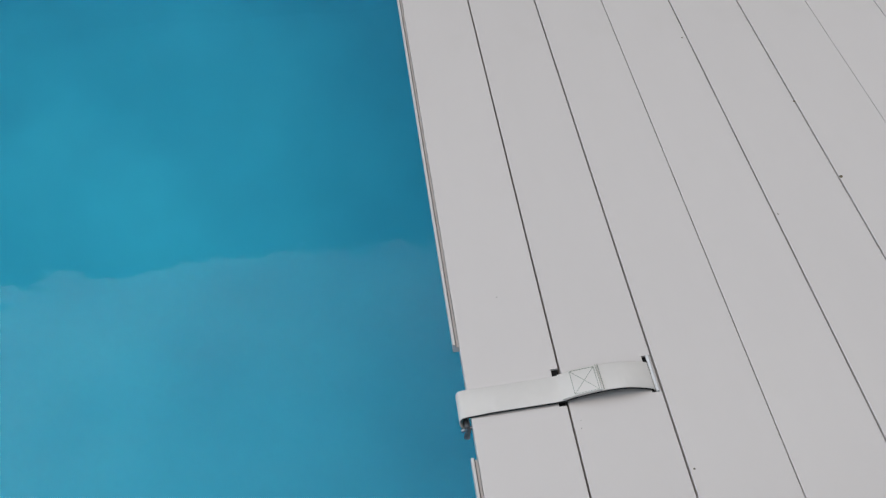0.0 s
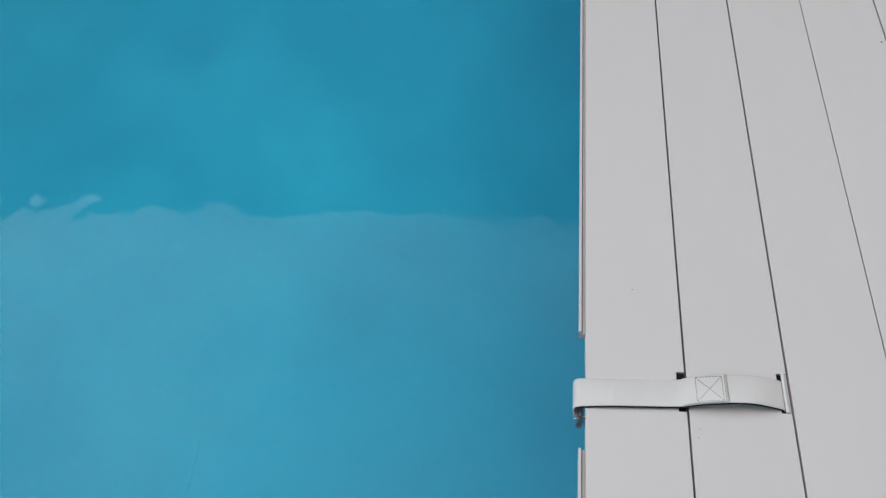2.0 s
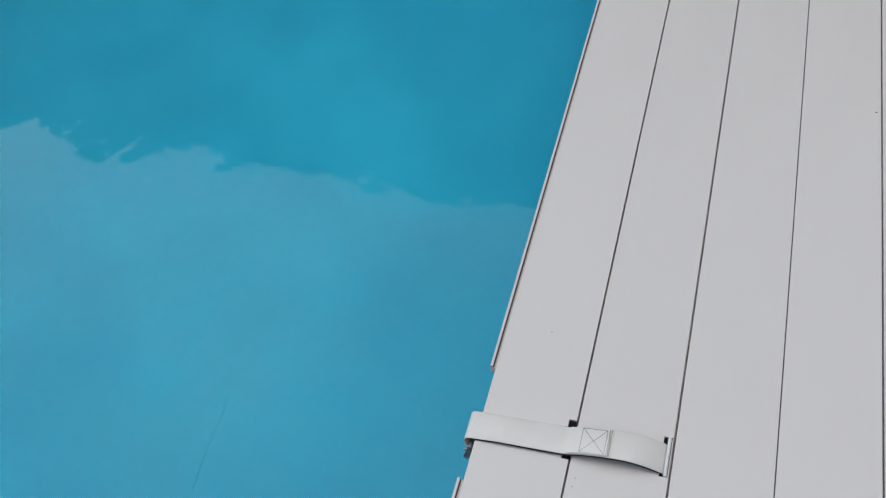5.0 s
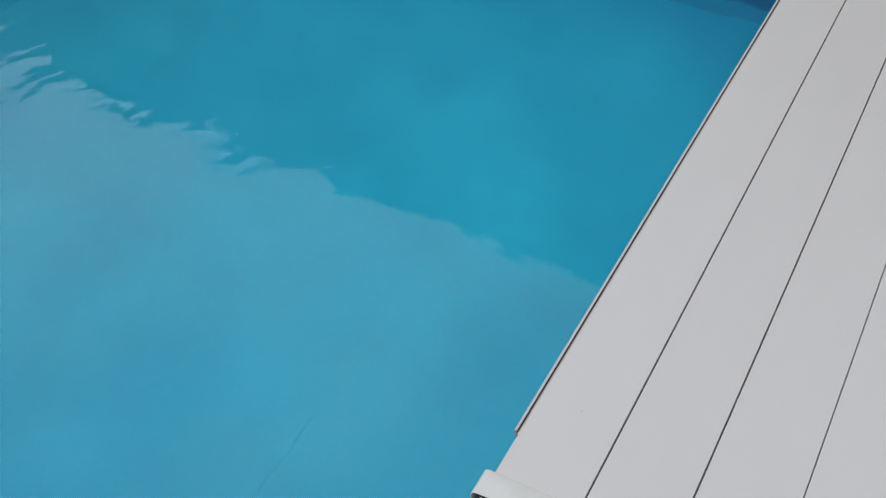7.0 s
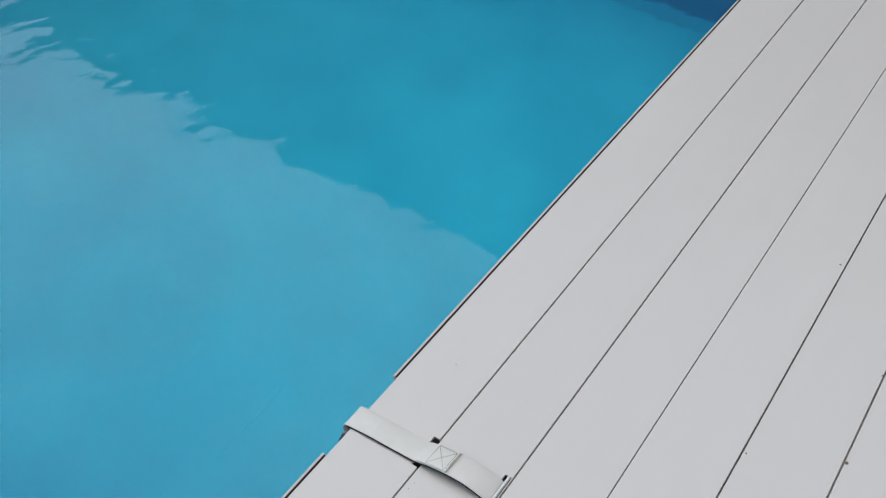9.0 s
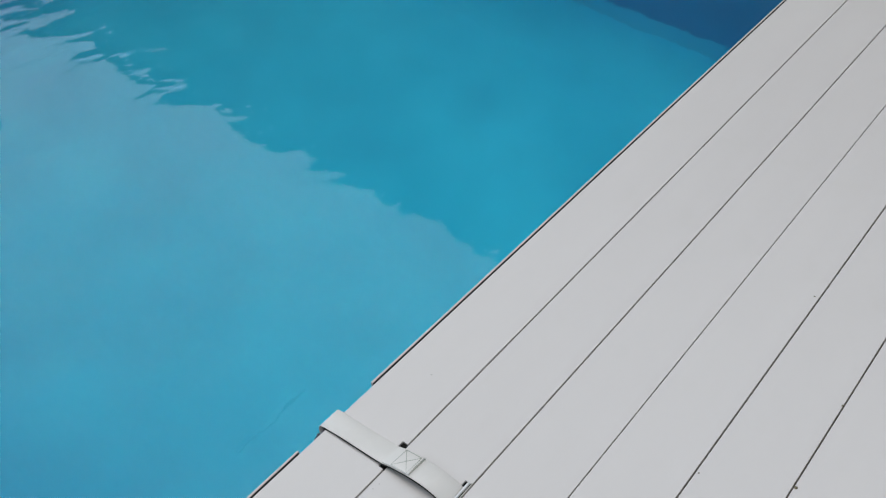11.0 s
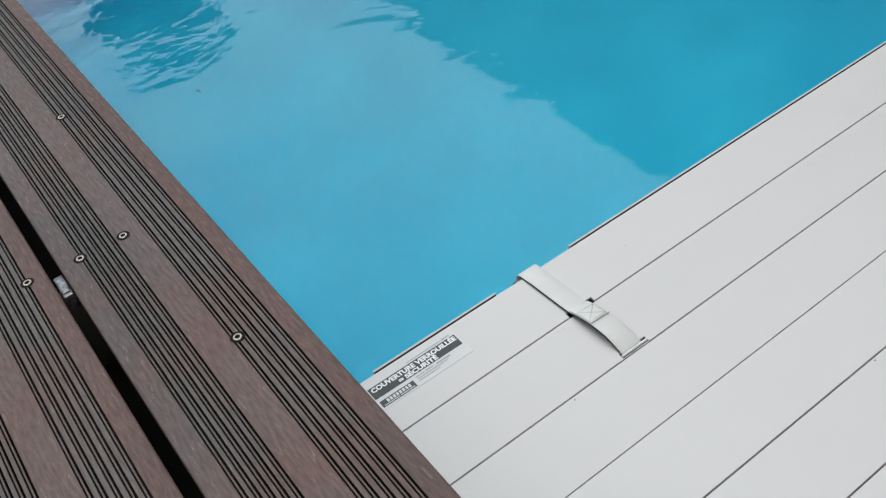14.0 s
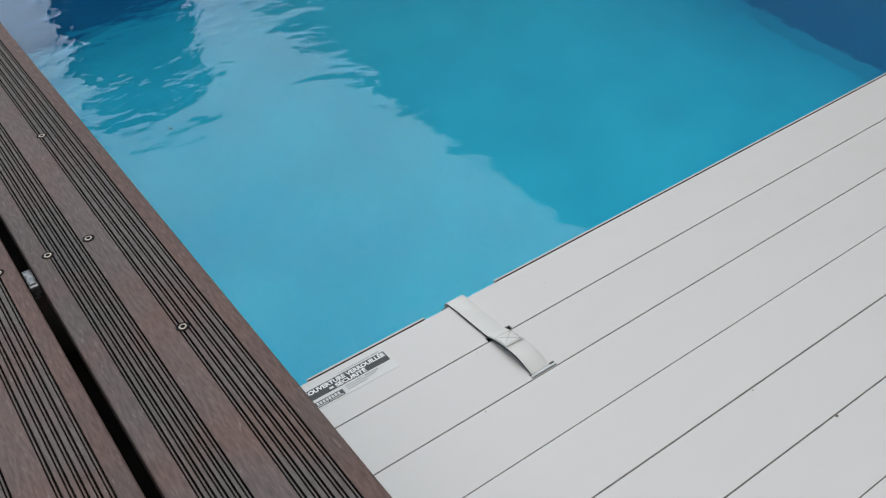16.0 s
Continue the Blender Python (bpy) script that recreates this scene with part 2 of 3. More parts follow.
# a fine shiver lies over all of the water
rip_d = n.new("ShaderNodeTexNoise")
rip_d.inputs["Scale"].default_value, rip_d.inputs["Detail"].default_value = 42.0, 2.0
l.new(wmp.outputs["Vector"], rip_d.inputs["Vector"])
shiver = n.new("ShaderNodeBump")
shiver.inputs["Distance"].default_value = 0.00019
l.new(rip_d.outputs["Fac"], shiver.inputs["Height"])
l.new(wbp.outputs["Normal"], shiver.inputs["Normal"])
l.new(shiver.outputs["Normal"], wb.inputs["Normal"])


# ---------------------------------------------------------------- builders
def part(name, bm, material, parent=None, label=""):
    """Links a bmesh as one mesh object under its thing."""
    me = bpy.data.meshes.new(name)
    bm.normal_update()
    bm.to_mesh(me)
    bm.free()
    me.materials.append(material)
    ob = new(name, me)
    ob.parent = parent
    if label:
        tagged(ob, label)
    return ob


def share(name, me, parent, m):
    ob = new(name, me)
    ob.parent = parent
    ob.matrix_basis = m
    return ob


def box(bm, x0, x1, y0, y1, z0, z1, bevel=0.0, segments=2):
    r = bmesh.ops.create_cube(bm, size=1.0, matrix=Matrix.LocRotScale(((x0 + x1) / 2, (y0 + y1) / 2, (z0 + z1) / 2), None, (x1 - x0, y1 - y0, z1 - z0)))
    if bevel:
        edges = list({e for v in r["verts"] for e in v.link_edges})
        bmesh.ops.bevel(bm, geom=edges, offset=bevel, segments=segments, affect="EDGES", profile=0.5)
    return bm


def cylinder(bm, a, b, r0, r1=None, sides=16):
    a, b = Vector(a), Vector(b)
    turn = (b - a).to_track_quat("Z", "Y").to_matrix().to_4x4()
    bmesh.ops.create_cone(bm, cap_ends=True, segments=sides, radius1=r0, radius2=r0 if r1 is None else r1, depth=(b - a).length,
                          matrix=Matrix.Translation((a + b) / 2) @ turn)
    return bm


def prism(bm, profile, y0, y1):
    """A closed profile in x and z, drawn out along y."""
    a = [bm.verts.new((x, y0, z)) for x, z in profile]
    b = [bm.verts.new((x, y1, z)) for x, z in profile]
    k = len(profile)
    for i in range(k):
        bm.faces.new((a[i], a[(i + 1) % k], b[(i + 1) % k], b[i]))
    bm.faces.new(a[::-1])
    bm.faces.new(b)
    return bm


def smooth(ob, sharp=35):
    for p in ob.data.polygons:
        p.use_smooth = True
    ob.data.set_sharp_from_angle(angle=radians(sharp))
    return ob


# ---------------------------------------------------------------- the pool basin and its surroundings
POOL_W, POOL_E, POOL_S, POOL_N = -2.0, 2.9, -0.292, 1.60
DEPTH, WATER = -1.22, -0.0085

bm = bmesh.new()
box(bm, POOL_W - 0.03, POOL_E + 0.03, POOL_S - 0.03, POOL_N + 0.03, DEPTH - 0.1, DEPTH)
floor_ob = tagged(part("pool_floor", bm, M_LINER), "light blue liner covering the floor of the pool", "pool floor", kind="structure")
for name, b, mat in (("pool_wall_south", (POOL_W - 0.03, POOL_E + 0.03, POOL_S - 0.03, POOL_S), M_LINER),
                     ("pool_wall_north", (POOL_W - 0.03, POOL_E + 0.03, POOL_N, POOL_N + 0.03), M_LINER_SHADED),
                     ("pool_wall_west", (POOL_W - 0.03, POOL_W, POOL_S, POOL_N), M_LINER_SHADED),
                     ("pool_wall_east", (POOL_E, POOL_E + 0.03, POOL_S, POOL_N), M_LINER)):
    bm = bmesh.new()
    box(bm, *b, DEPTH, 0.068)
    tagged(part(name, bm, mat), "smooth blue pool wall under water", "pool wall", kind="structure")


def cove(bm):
    """Links a rounded foot, whose upper part is painted in two steps towards the shaded blue of the wall."""
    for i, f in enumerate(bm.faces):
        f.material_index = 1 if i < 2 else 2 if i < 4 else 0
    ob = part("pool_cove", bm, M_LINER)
    ob.data.materials.append(M_LINER_HALF_SHADED)
    ob.data.materials.append(M_LINER_LIGHT_SHADED)
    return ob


# rounded feet between the floor and the far walls
bm = bmesh.new()
R = 0.17
arc = [(POOL_N + 0.001, DEPTH - 0.001)] + [(POOL_N + 0.001 - R + R * math.sin(a), DEPTH + R - 0.001 - R * math.cos(a)) for a in [math.pi / 2 * i / 12 for i in range(12, -1, -1)]]
va = [bm.verts.new((POOL_W, y, z)) for y, z in arc]
vb = [bm.verts.new((POOL_E, y, z)) for y, z in arc]
for i in range(len(arc) - 1):
    bm.faces.new((va[i], va[i + 1], vb[i + 1], vb[i]))
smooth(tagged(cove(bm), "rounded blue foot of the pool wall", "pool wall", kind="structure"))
bm = bmesh.new()
va = [bm.verts.new((POOL_W + POOL_N - y, POOL_S, z)) for y, z in arc]
vb = [bm.verts.new((POOL_W + POOL_N - y, POOL_N, z)) for y, z in arc]
for i in range(len(arc) - 1):
    bm.faces.new((va[i], vb[i], vb[i + 1], va[i + 1]))
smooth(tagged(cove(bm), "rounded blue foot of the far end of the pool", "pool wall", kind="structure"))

# a shallow fold in the liner of the floor
for x, y0, y1 in ((-0.62, 0.18, 0.36),):
    bm = bmesh.new()
    prism(bm, [(x - 0.007, DEPTH), (x - 0.001, DEPTH + 0.0016), (x + 0.001, DEPTH + 0.0018), (x + 0.004, DEPTH)][::-1], y0, y1)
    part("liner_fold", bm, M_LINER, floor_ob, "slight fold in the blue liner")

bm = bmesh.new()
vs = [bm.verts.new(c) for c in ((POOL_W, POOL_S, WATER), (POOL_E, POOL_S, WATER), (POOL_E, POOL_N, WATER), (POOL_W, POOL_N, WATER))]
bm.faces.new(vs)
water = tagged(part("water", bm, M_WATER), "clear still pool water with faint ripples", "water", kind="structure")
water.visible_shadow = False

# one sheet of ground to the horizon with the basin let into it
bm = bmesh.new()
FAR = 600.0
xs, ys = (-FAR, POOL_W - 0.03, POOL_E + 0.03, FAR), (-FAR, POOL_S - 0.03, POOL_N + 0.03, FAR)
grid = [[bm.verts.new((x, y, 0.066)) for x in xs] for y in ys]
for j in range(3):
    for i in range(3):
        if (i, j) != (1, 1):
            bm.faces.new((grid[j][i], grid[j][i + 1], grid[j + 1][i + 1], grid[j + 1][i]))
tagged(part("ground", bm, M_GROUND), "pale gravel ground around the pool", "ground", kind="structure")

# unseen black sheet, added so that the joints between the boards go dark
bm = bmesh.new()
box(bm, -3.2, 3.4, -2.15, POOL_S - 0.032, 0.067, 0.072)
tagged(part("membrane", bm, M_GAP_SHADE), "added black sheet that darkens the joints between the deck boards", "membrane", kind="structure")

bm = bmesh.new()
box(bm, -14.0, 9.0, 1.97, 2.17, 0.05, 2.06, 0.012)
tagged(part("wall_north", bm, M_RENDER), "long grey rendered garden wall beside the pool", "garden wall", kind="structure")


# ---------------------------------------------------------------- the rolling cover
PITCH = 0.07
SOUTH, NORTH = -0.282, 1.57
THIN = {3, 6, 7, 10, 13, 15, 18, 20, 23, 26, 28, 31}


def gap(k):
    """Half of the joint at x = k * PITCH."""
    return 0.0004 if k in THIN else 0.0007


def slat_profile(left, right, cut_left=0.0, cut_right=0.0):
    """Rounded hollow-section slat: top at z = 0, with a tongue that reaches under the next one; the cuts open its upper edges."""
    r, d = 0.00045, -0.0105
    a, b = left + cut_left, right - cut_right
    top = [(left, d), (a, d + 0.0006), (a, -r), (a + 0.3 * r, -0.3 * r), (a + r, 0.0),
           (b - r, 0.0), (b - 0.3 * r, -0.3 * r), (b, -r), (b, d + 0.0006), (right, d)]
    tongue = [(right + 0.0045, d - 0.0004), (right + 0.0045, d - 0.0020), (right, -0.0155), (left + 0.004, -0.0155), (left + 0.0060, d - 0.0030), (left, d - 0.0026)]
    return (top + tongue)[::-1]


cover = tagged(new("pool_cover"), "white slatted pool cover floating half across the water", "pool cover")
# joints with the cut-outs for the strap: slat -> (south, north, left inset, right inset)
CUT = {0: (-0.0325, -0.0004, 0.0, 0.0055), 1: (-0.0302, 0.0016, 0.0, 0.0068), }
plain = {}
COUNT = 41
for k in range(COUNT):
    a = 0.0 if k == 0 else gap(k)
    b = PITCH - gap(k + 1)
    if k in CUT:
        s, t, cl, cr = CUT[k]
        bm = bmesh.new()
        prism(bm, slat_profile(a, b), SOUTH, s)
        prism(bm, slat_profile(a, b, cl, cr), s, t)
        prism(bm, slat_profile(a, b), t, NORTH)
        ob = part("slat", bm, M_SLAT, cover)
        ob.matrix_basis = pose(k * PITCH, 0, 0)
        continue
    key = (round(a, 5), round(b, 5))
    if key not in plain:
        bm = bmesh.new()
        prism(bm, slat_profile(a, b), SOUTH, NORTH)
        ob = part("slat", bm, M_SLAT, cover)
        ob.matrix_basis = pose(k * PITCH, 0, 0)
        plain[key] = ob.data
    else:
        ob = share("slat", plain[key], cover, pose(k * PITCH, 0, 0))
    # hand-made unevenness of height
    ob.matrix_basis = pose(k * PITCH, 0, random.uniform(-0.0004, 0.0003), 0, random.uniform(-0.25, 0.25), 0)

# the hooked lip along the leading edge, cut away at the strap
for y0, y1 in ((0.0318, NORTH), (-0.2091, -0.0639)):
    bm = bmesh.new()
    prism(bm, [(-0.0048, -0.0100), (-0.0048, -0.0010), (-0.0043, -0.0004), (-0.0030, -0.0004), (-0.0026, -0.0008), (-0.0026, -0.0034),
               (-0.0002, -0.0038), (-0.0002, -0.0112)][::-1], y0, y1)
    part("edge_lip", bm, M_SLAT, cover, "thin white hooked lip along the leading edge")
    # a black strip on the lip's inner face paints the shade in the gap
    bm = bmesh.new()
    box(bm, -0.00258, -0.0021, y0 + 0.0005, y1 - 0.0005, -0.0035, -0.0011)
    part("edge_shade", bm, M_SHADE_BLACK, cover, "black strip painting the shade behind the lip")

# the safety strap
line = [(-0.0030, -0.0125), (-0.0066, -0.0095), (-0.0082, -0.0050), (-0.0074, -0.0010), (-0.0040, 0.0008), (0.004, 0.0008), (0.020, 0.0006), (0.040, 0.0005), (0.058, 0.0006),
        (0.067, 0.0012), (0.076, 0.0040), (0.087, 0.0060), (0.098, 0.0072), (0.109, 0.0070), (0.119, 0.0055), (0.127, 0.0034), (0.1322, 0.0016), (0.1346, 0.0002), (0.1352, -0.0030)]


def refine(pts, steps=4):
    out = []
    for i in range(len(pts) - 1):
        p0, p1, p2, p3 = pts[max(i - 1, 0)], pts[i], pts[i + 1], pts[min(i + 2, len(pts) - 1)]
        for s in range(steps):
            t = s / steps
            out.append(tuple(0.5 * (2 * p1[c] + (p2[c] - p0[c]) * t + (2 * p0[c] - 5 * p1[c] + 4 * p2[c] - p3[c]) * t * t + (3 * p1[c] - p0[c] - 3 * p2[c] + p3[c]) * t ** 3) for c in (0, 1)))
    return out + [pts[-1]]


def strap_edges(x, z=0.0):
    f, drop = x / 0.137, min(0.0, z)
    return -0.0325 + 0.0046 * f + 0.25 * drop, -0.0098 + 0.0052 * f + 0.25 * drop


def ribbon(pts, thick, lift=0.0, inset=0.0, south=0.0):
    bm = bmesh.new()
    rings = []
    for i, (x, z) in enumerate(pts):
        q0, q1 = pts[max(i - 1, 0)], pts[min(i + 1, len(pts) - 1)]
        t = Vector((q1[0] - q0[0], q1[1] - q0[1])).normalized()
        nx, nz = -t.y, t.x
        s, n_ = strap_edges(x, z if x < 0.05 else 0.0)
        s, n_ = s + inset - south, n_ - inset
        up, dn, tw = lift + thick / 2, lift - thick / 2, 0.0021 * max(0.0, min(1.0, (x + 0.004) / 0.02, (0.134 - x) / 0.02))
        e = thick * 0.4
        rings.append([bm.verts.new(c) for c in (
            (x + nx * dn, s + e, z + nz * dn + tw), (x + nx * (dn + e), s, z + nz * (dn + e) + tw), (x + nx * (up - e), s, z + nz * (up - e) + tw), (x + nx * up, s + e, z + nz * up + tw),
            (x + nx * up, n_ - e, z + nz * up), (x + nx * (up - e), n_, z + nz * (up - e)), (x + nx * (dn + e), n_, z + nz * (dn + e)), (x + nx * dn, n_ - e, z + nz * dn))])
    for a, b in zip(rings, rings[1:]):
        for i in range(8):
            bm.faces.new((a[i], a[(i + 1) % 8], b[(i + 1) % 8], b[i]))
    bm.faces.new(rings[0][::-1])
    bm.faces.new(rings[-1])
    bmesh.ops.recalc_face_normals(bm, faces=bm.faces)
    return bm


path = refine(line)
strap = smooth(part("strap", ribbon(path, 0.0008), M_STRAP, cover, "cream webbing safety strap looped through the cover"), 50)
# black ribbon under the strap draws the shadow along its south edge
part("strap_shade", ribbon([p for p in path if -0.004 <= p[0] <= 0.1322 and p[1] > 0], 0.0007, -0.00072, 0.0003, 0.0011), M_SHADE_BLACK, strap, "black ribbon standing in for the shadow under the strap")
fold = [p for p in path if 0.066 <= p[0] <= 0.0975]
smooth(part("strap_fold", ribbon(fold, 0.0013, 0.0011, 0.0002), M_STRAP, strap, "sewn-down end of the folded strap"), 50)


def height_on_fold(x, y):
    for (x0, z0), (x1, z1) in zip(path[12:], path[13:]):
        if x0 <= x <= x1:
            return z0 + (z1 - z0) * (x - x0) / (x1 - x0) + 0.00185 + 0.0021 * (-0.0060 - y) / 0.0257
    return 0.0


def stitch(a, b):
    """A run of short sewn stitches from a to b on the folded strap."""
    bm = bmesh.new()
    steps = max(2, round(math.dist(a, b) / 0.0022))
    for i in range(steps):
        p = [a[c] + (b[c] - a[c]) * (i + 0.12) / steps for c in (0, 1)]
        q = [a[c] + (b[c] - a[c]) * (i + 0.88) / steps for c in (0, 1)]
        cylinder(bm, (*p, height_on_fold(*p)), (*q, height_on_fold(*q)), 0.00026, sides=6)
    return part("stitching", bm, M_THREAD, strap, "grey-green sewing thread")


A, B, C, D = (0.0755, -0.0285), (0.0755, -0.0082), (0.0930, -0.0082), (0.0930, -0.0285)
# the outermost row, x = 0.0962, draws the shadow line of the fold's end
for p, q in ((A, B), (B, C), (C, D), (D, A), (A, C), (B, D), ((0.0946, -0.0290), (0.0946, -0.0062)), ((0.0962, -0.0292), (0.0962, -0.0060))):
    stitch(p, q)

# black inserts in the joint openings, standing in for the shade inside them
for x0, x1, y0, y1 in ((0.0640, 0.0690, -0.0324, -0.0005), (0.1327, 0.1381, -0.0301, 0.0015)):
    bm = bmesh.new()
    box(bm, x0, x1, y0, y1, -0.0100, -0.0018)
    part("slot_shade", bm, M_GAP_SHADE, cover, "black insert standing in for the shade inside the strap opening")

bm = bmesh.new()
box(bm, 0.1383, 0.1391, -0.0301, 0.0015, -0.0100, -0.0006)
part("slot_rim", bm, M_SLAT, cover, "narrow white rim of the strap opening")

# rod that carries the strap in the second joint, and the hook under the leading edge
bm = cylinder(bmesh.new(), (0.1366, -0.0299, 0.0002), (0.1366, 0.0013, 0.0002), 0.0013)
smooth(part("strap_rod", bm, M_ROD, cover, "thin pale rod holding the strap"))
bm = cylinder(bmesh.new(), (-0.0032, -0.0400, -0.0072), (-0.0032, -0.0060, -0.0072), 0.0022)
cylinder(bm, (-0.0045, -0.0425, -0.0105), (-0.0030, -0.0385, -0.0035), 0.0024, 0.0016)
cylinder(bm, (-0.0075, -0.0372, -0.0090), (0.0010, -0.0368, -0.0060), 0.0013)
smooth(part("strap_hook", bm, M_DARKSTEEL, cover, "small wet steel hook under the strap"))

# the warning sticker
bm = bmesh.new()
box(bm, 0.0050, 0.0400, -0.2300, -0.1245, 0.0, 0.00035)
sticker = part("sticker", bm, M_VINYL, cover, "white printed warning sticker with a dark band")
bm = bmesh.new()
box(bm, 0.0118, 0.0262, -0.2256, -0.1270, 0.0003, 0.00055)
part("printed_band", bm, M_INK, sticker, "charcoal band behind white lettering")
bm = bmesh.new()
box(bm, 0.0304, 0.0382, -0.2244, -0.1875, 0.0003, 0.00055)
part("printed_band", bm, M_INK, sticker, "small charcoal box with white bars")


def lettering(text, y0, y1, x_top, x_base):
    """Raised-ink letters that read towards +y, with their heads towards -x."""
    cu = bpy.data.curves.new("lettering", "FONT")
    cu.body, cu.size, cu.offset, cu.resolution_u = text, 1.0, 0.046, 3
    tmp = new("lettering", cu)
    dg = bpy.context.evaluated_depsgraph_get()
    me = bpy.data.meshes.new_from_object(tmp.evaluated_get(dg))
    bpy.data.objects.remove(tmp)
    co = np.array([v.co for v in me.vertices])
    caps = 0.69
    lo, hi = co[:, 0].min(), co[:, 0].max()
    for v, c in zip(me.vertices, co):
        v.co = (x_base - c[1] / caps * (x_base - x_top), y0 + (c[0] - lo) / (hi - lo) * (y1 - y0), 0.0009)
    me.materials.clear()
    me.materials.append(M_WHITEINK)
    ob = new("lettering", me)
    ob.parent = sticker
    return ob


lettering("COUVERTURE VERROUILLÉE", -0.2235, -0.1285, 0.0136, 0.0186)
lettering("= SÉCURITÉ", -0.1975, -0.1545, 0.0205, 0.0252)


def bars(spec, material):
    for x0, x1, y0, y1 in spec:
        bm = bmesh.new()
        box(bm, x0, x1, y0, y1, 0.0003, 0.0008)
        part("printed_bar", bm, material, sticker)


bars([(0.0316, 0.0353, -0.2180 + 0.0034 * i, -0.2156 + 0.0034 * i) for i in range(8)], M_VINYL)
bars([(0.0364, 0.0373, -0.2225, -0.2060), (0.0364, 0.0373, -0.2050, -0.1895)], M_VINYL)
bars([(0.0290, 0.0297, -0.1830, -0.1740), (0.0288, 0.0297, -0.1720, -0.1640), (0.0285, 0.0299, -0.1600, -0.1440), (0.0318, 0.0324, -0.1830, -0.1480),
      (0.0346, 0.0351, -0.1830, -0.1600), (0.0092, 0.0097, -0.1800, -0.1420), (0.0086, 0.0098, -0.1400, -0.1310)], M_GREYINK)

# crumbs lying on the cover
CRUMBS = ((0.2750, 0.3744, 0.0009), (0.1440, -0.0932, 0.0008), (0.0755, -0.0521, 0.0004), (0.0765, -0.0455, 0.0004), (0.3520, 0.1597, 0.0016), (0.3490, 0.2620, 0.0011),
          (0.2830, 0.1250, 0.0008), (0.0355, 0.0720, 0.0005), (0.4150, 0.0300, 0.0010), (0.4900, 0.2100, 0.0012))
for x, y, r in CRUMBS:
    bm = bmesh.new()
    bmesh.ops.create_icosphere(bm, subdivisions=1, radius=r)
    for v in bm.verts:
        v.co = Vector((v.co.x * random.uniform(0.7, 1.5), v.co.y * random.uniform(0.7, 1.3), v.co.z * 0.45))
    ob = tagged(part("crumb", bm, M_DIRT), "tiny brown leaf crumb lying on the cover", "debris", "crumbs on the cover")
    ob.location = (x, y, r * 0.3)

# a scrap of leaf floating on the water
bm = bmesh.new()
bmesh.ops.create_circle(bm, cap_ends=True, segments=10, radius=0.0026)
for v in bm.verts:
    v.co = Vector((v.co.x * 1.5, v.co.y * random.uniform(0.35, 0.8), random.uniform(0.0, 0.0008)))
r = bmesh.ops.extrude_face_region(bm, geom=bm.faces[:])
for v in (g for g in r["geom"] if isinstance(g, bmesh.types.BMVert)):
    v.co.z += 0.0004
scrap = tagged(part("leaf_scrap", bm, M_TIMBER), "small dark scrap of leaf floating on the water", "leaf")
scrap.matrix_basis = pose(-0.581, -0.12, WATER, 0, 0, 25)


# ---------------------------------------------------------------- the hardwood deck
DECK_TOP, DECK_EDGE, BOARD, JOINT = 0.1686, -0.2725, 0.1238, 0.0108
deck = tagged(new("deck"), "grooved dark hardwood deck along the pool", "deck", kind="structure")
THICK = 0.023


def plank_mesh():
    """Cross-section in y and z, from the pool side (y = 0) backwards, with two bands of paired fine grooves."""
    r = 0.0022
    top = [(0.0, -THICK), (0.0, -r)] + [(-r + r * math.cos(a), -r + r * math.sin(a)) for a in (radians(25), radians(50), radians(75))] + [(-r, 0.0)]
    centres = []
    for start, pitch in ((0.0165, 0.0076), (0.0757, 0.0068)):
        for i in range(5):
            centres += [start + i * pitch - 0.00015, start + i * pitch + 0.0025]
    for i, c in enumerate(centres):
        w, d = ((0.00078, 0.0075), (0.00056, 0.0045))[i % 2]
        top += [(-c + w + 0.0003, 0.0), (-c + w, -0.0003), (-c + w * 0.92, -d), (-c - w * 0.92, -d), (-c - w, -0.0003), (-c - w - 0.0003, 0.0)]
    e = -BOARD
    top += [(e + r, 0.0)] + [(e + r - r * math.cos(a), -r + r * math.sin(a)) for a in (radians(75), radians(50), radians(25))] + [(e, -r), (e, -THICK)]
    bm = bmesh.new()
    x0, x1 = -3.2, 3.4
    a = [bm.verts.new((x0, y, z)) for y, z in top]
    b = [bm.verts.new((x1, y, z)) for y, z in top]
    k = len(top)
    for i in range(k):
        bm.faces.new((a[i], b[i], b[(i + 1) % k], a[(i + 1) % k]))
    # the grooves are painted black for the shade inside them, and the narrow ridges between them have weathered grey;
    # the pool-side strip is redder
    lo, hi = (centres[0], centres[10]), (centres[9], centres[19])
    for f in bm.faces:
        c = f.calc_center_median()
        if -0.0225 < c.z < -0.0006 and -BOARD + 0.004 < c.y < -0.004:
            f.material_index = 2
        elif c.z > -0.0004 and any(p < -c.y < q for p, q in zip(lo, hi)):
            f.material_index = 1
        elif c.y > -centres[0]:
            f.material_index = 3
    bm.faces.new(a)
    bm.faces.new(b[::-1])
    bmesh.ops.recalc_face_normals(bm, faces=bm.faces)
    return bm


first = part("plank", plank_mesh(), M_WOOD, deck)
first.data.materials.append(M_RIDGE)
first.data.materials.append(M_GROOVE_SHADE)
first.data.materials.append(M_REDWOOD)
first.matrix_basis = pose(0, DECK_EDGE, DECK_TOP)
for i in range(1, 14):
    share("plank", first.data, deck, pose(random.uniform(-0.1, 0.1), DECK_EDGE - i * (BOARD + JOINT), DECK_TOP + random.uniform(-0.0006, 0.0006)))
jx = -0.1255 - 0.395 * 7
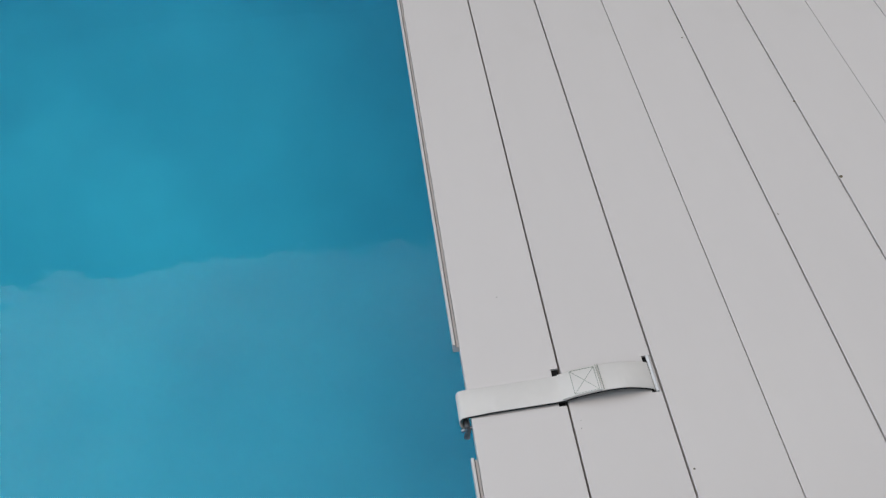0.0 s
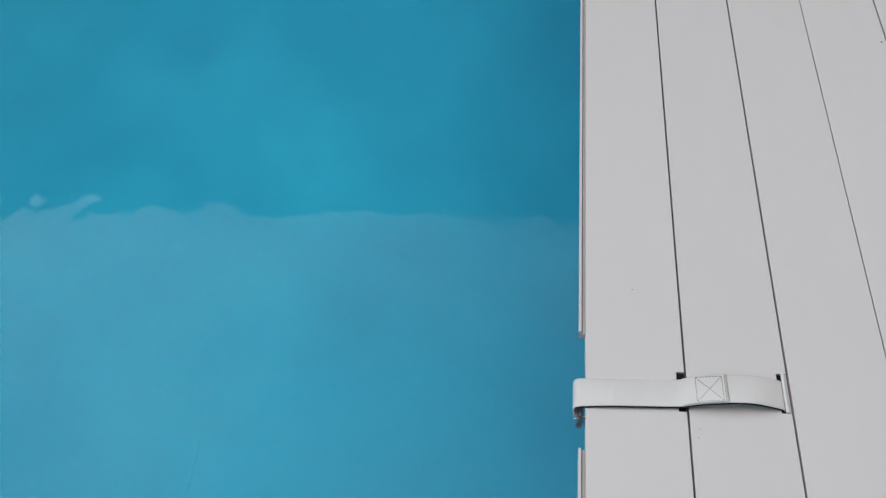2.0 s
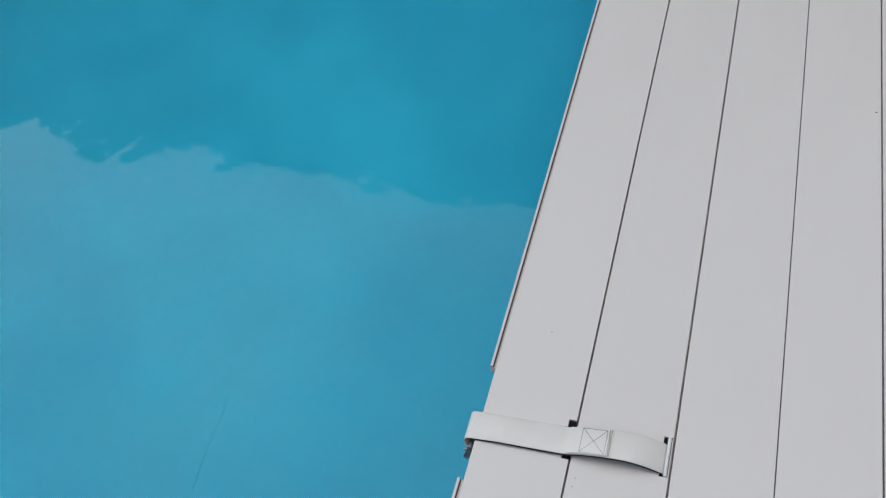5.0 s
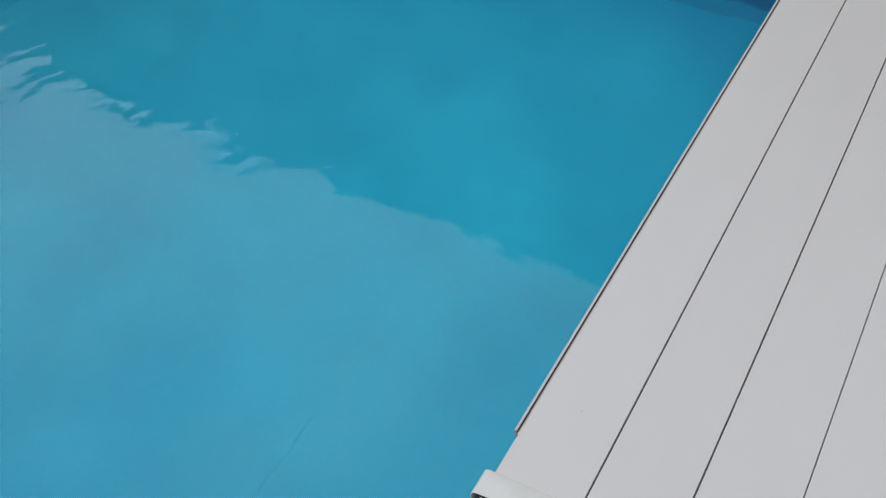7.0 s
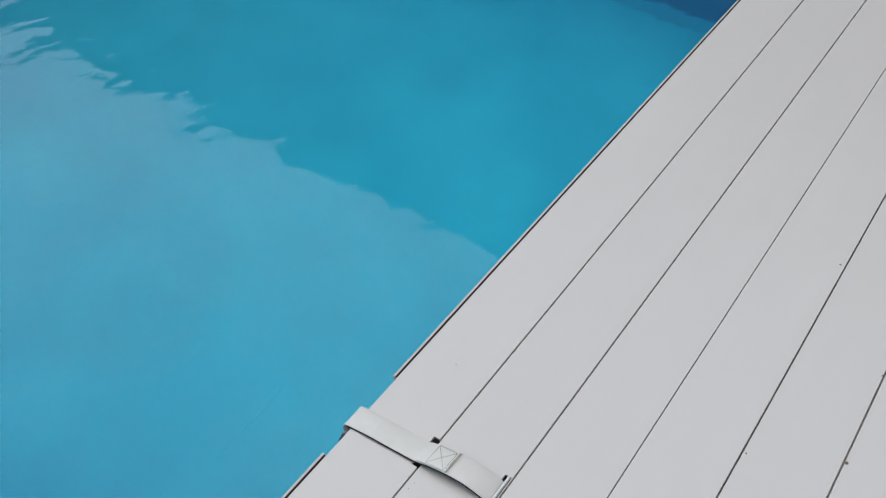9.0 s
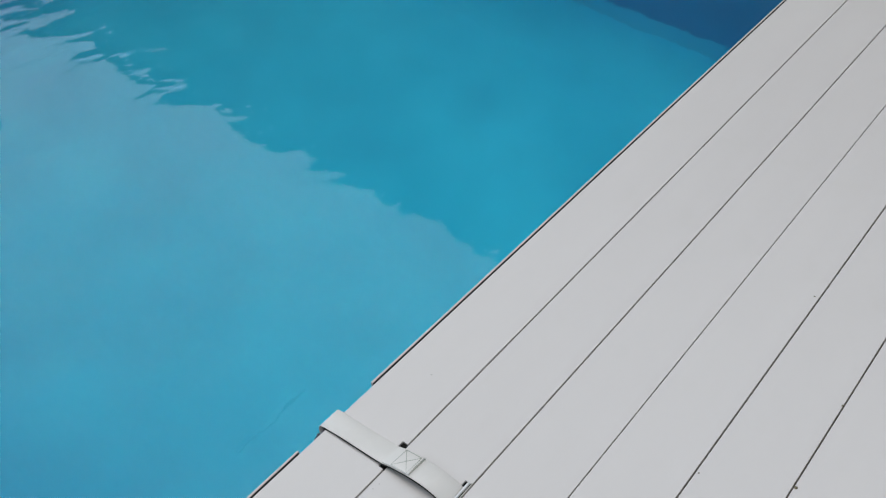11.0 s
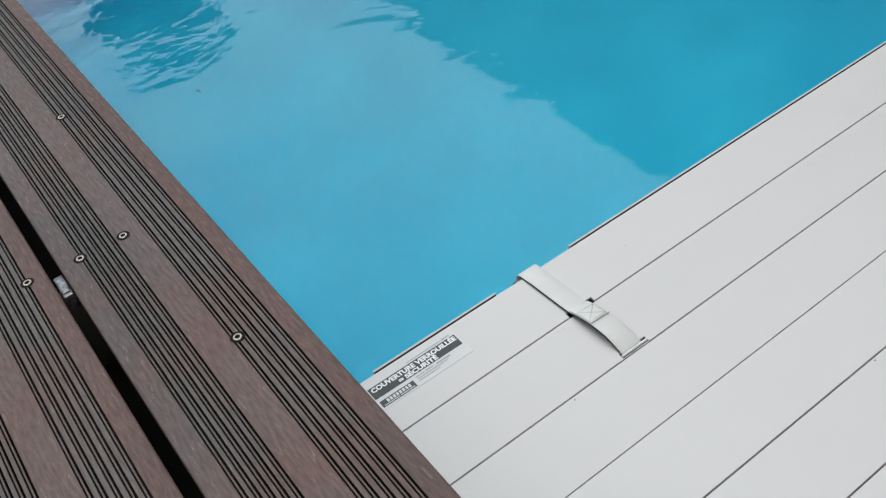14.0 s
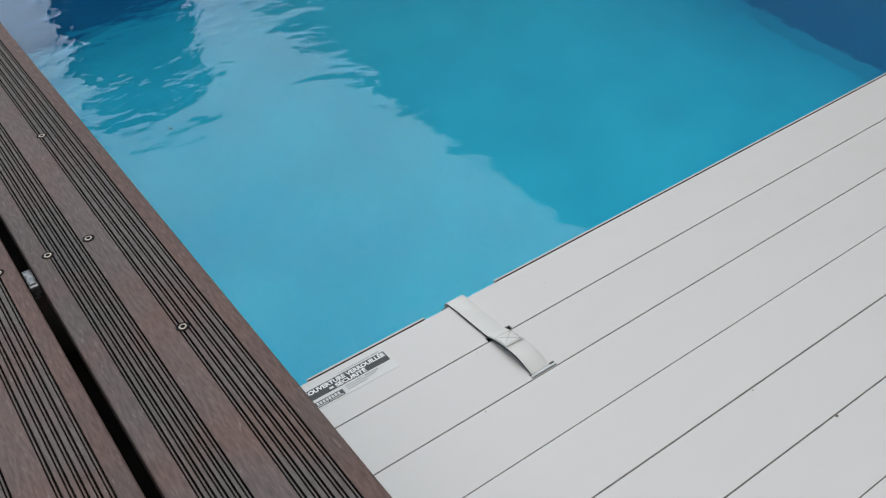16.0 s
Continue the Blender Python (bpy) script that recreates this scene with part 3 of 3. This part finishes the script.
while jx < 3.3:
    bm = bmesh.new()
    box(bm, jx - 0.014, jx + 0.014, -2.15, DECK_EDGE - 0.06, 0.0725, DECK_TOP - THICK - 0.0005)
    part("joist", bm, M_TIMBER, deck)
    jx += 0.395


def deck_screw(x, y):
    """Countersunk socket screw on a flat dark disc that paints its shaded recess."""
    s = new("screw")
    s.parent = deck
    s.location = (x, y, DECK_TOP)
    bm = bmesh.new()
    bmesh.ops.create_circle(bm, cap_ends=True, segments=24, radius=0.0057, matrix=pose(0, 0, 0.00025))
    part("screw_recess", bm, M_DARK, s, "flat dark disc painting the shade of the countersunk recess")
    bm = bmesh.new()
    # ring-shaped head with an open socket
    rings = []
    for rad, z in ((0.0036, 0.0003), (0.0034, 0.0007), (0.0030, 0.0009), (0.0022, 0.0008), (0.0019, 0.0004)):
        rings.append([bm.verts.new((rad * math.cos(2 * math.pi * i / 24), rad * math.sin(2 * math.pi * i / 24), z)) for i in range(24)])
    for p, q in zip(rings, rings[1:]):
        for i in range(24):
            bm.faces.new((p[i], p[(i + 1) % 24], q[(i + 1) % 24], q[i]))
    smooth(part("screw_head", bm, M_BRONZE, s, "bronze-coloured screw head with a hollow socket"), 40)


for x, y in ((0.0345, -0.3180), (-0.3562, -0.3186), (-0.1372, -0.3400), (-0.1366, -0.3787), (-0.1404, -0.4232), (-0.5300, -0.3400), (-0.5300, -0.3787), (-0.7470, -0.3183)):
    deck_screw(x, y)

bm = bmesh.new()
box(bm, -0.1400, -0.1110, -0.4054, -0.3973, 0.1460, 0.1605, 0.0008)
box(bm, -0.1285, -0.1150, -0.4042, -0.3985, 0.1605, 0.1617, 0.0004)
part("joint_clip", bm, M_CLIP, deck, "scuffed metal spacer clip in the joint")

# ---------------------------------------------------------------- the clipped evergreen at the end of the garden
tree = tagged(new("tree"), "tall narrow clipped evergreen tree beyond the pool", "tree")
tree.location = (-6.0, 1.22, 0.066)
bm = cylinder(bmesh.new(), (0, 0, -0.05), (0.02, 0.01, 1.2), 0.07, 0.045, 10)
cylinder(bm, (0.02, 0.01, 1.15), (0.0, 0.0, 2.4), 0.045, 0.015, 8)
for i in range(7):
    a = i * 2.4
    cylinder(bm, (0.01, 0, 0.7 + 0.22 * i), (0.33 * math.cos(a), 0.33 * math.sin(a), 0.95 + 0.22 * i), 0.018, 0.006, 6)
part("trunk", bm, M_BARK, tree)
rng = random.Random(4)
verts, faces = [], []
for i in range(20000):
    h = rng.random()
    edge = 0.48 * min(1.0, (h / 0.10) ** 0.5, ((1.0 - h) / 0.05) ** 0.5 if h > 0.95 else 1.0) * (0.92 + 0.12 * noise.noise((3 * h, i * 0.01, 0)))
    a, rad = rng.uniform(0, 2 * math.pi), edge * rng.uniform(0.62, 1.04)
    c = Vector((rad * math.cos(a), rad * math.sin(a), 0.30 + 2.5 * h))
    u = Vector((rng.gauss(0, 1), rng.gauss(0, 1), rng.gauss(0, 1))).normalized()
    v = u.cross(Vector((rng.gauss(0, 1), rng.gauss(0, 1), rng.gauss(0, 1)))).normalized()
    s = rng.uniform(0.030, 0.055)
    k = len(verts)
    verts += [c - u * s, c + v * s * 0.45, c + u * s, c - v * s * 0.45]
    faces.append((k, k + 1, k + 2, k + 3))
me = bpy.data.meshes.new("crown")
me.from_pydata([tuple(v) for v in verts], [], faces)
me.materials.append(M_LEAF)
crown = new("crown", me)
crown.parent = tree
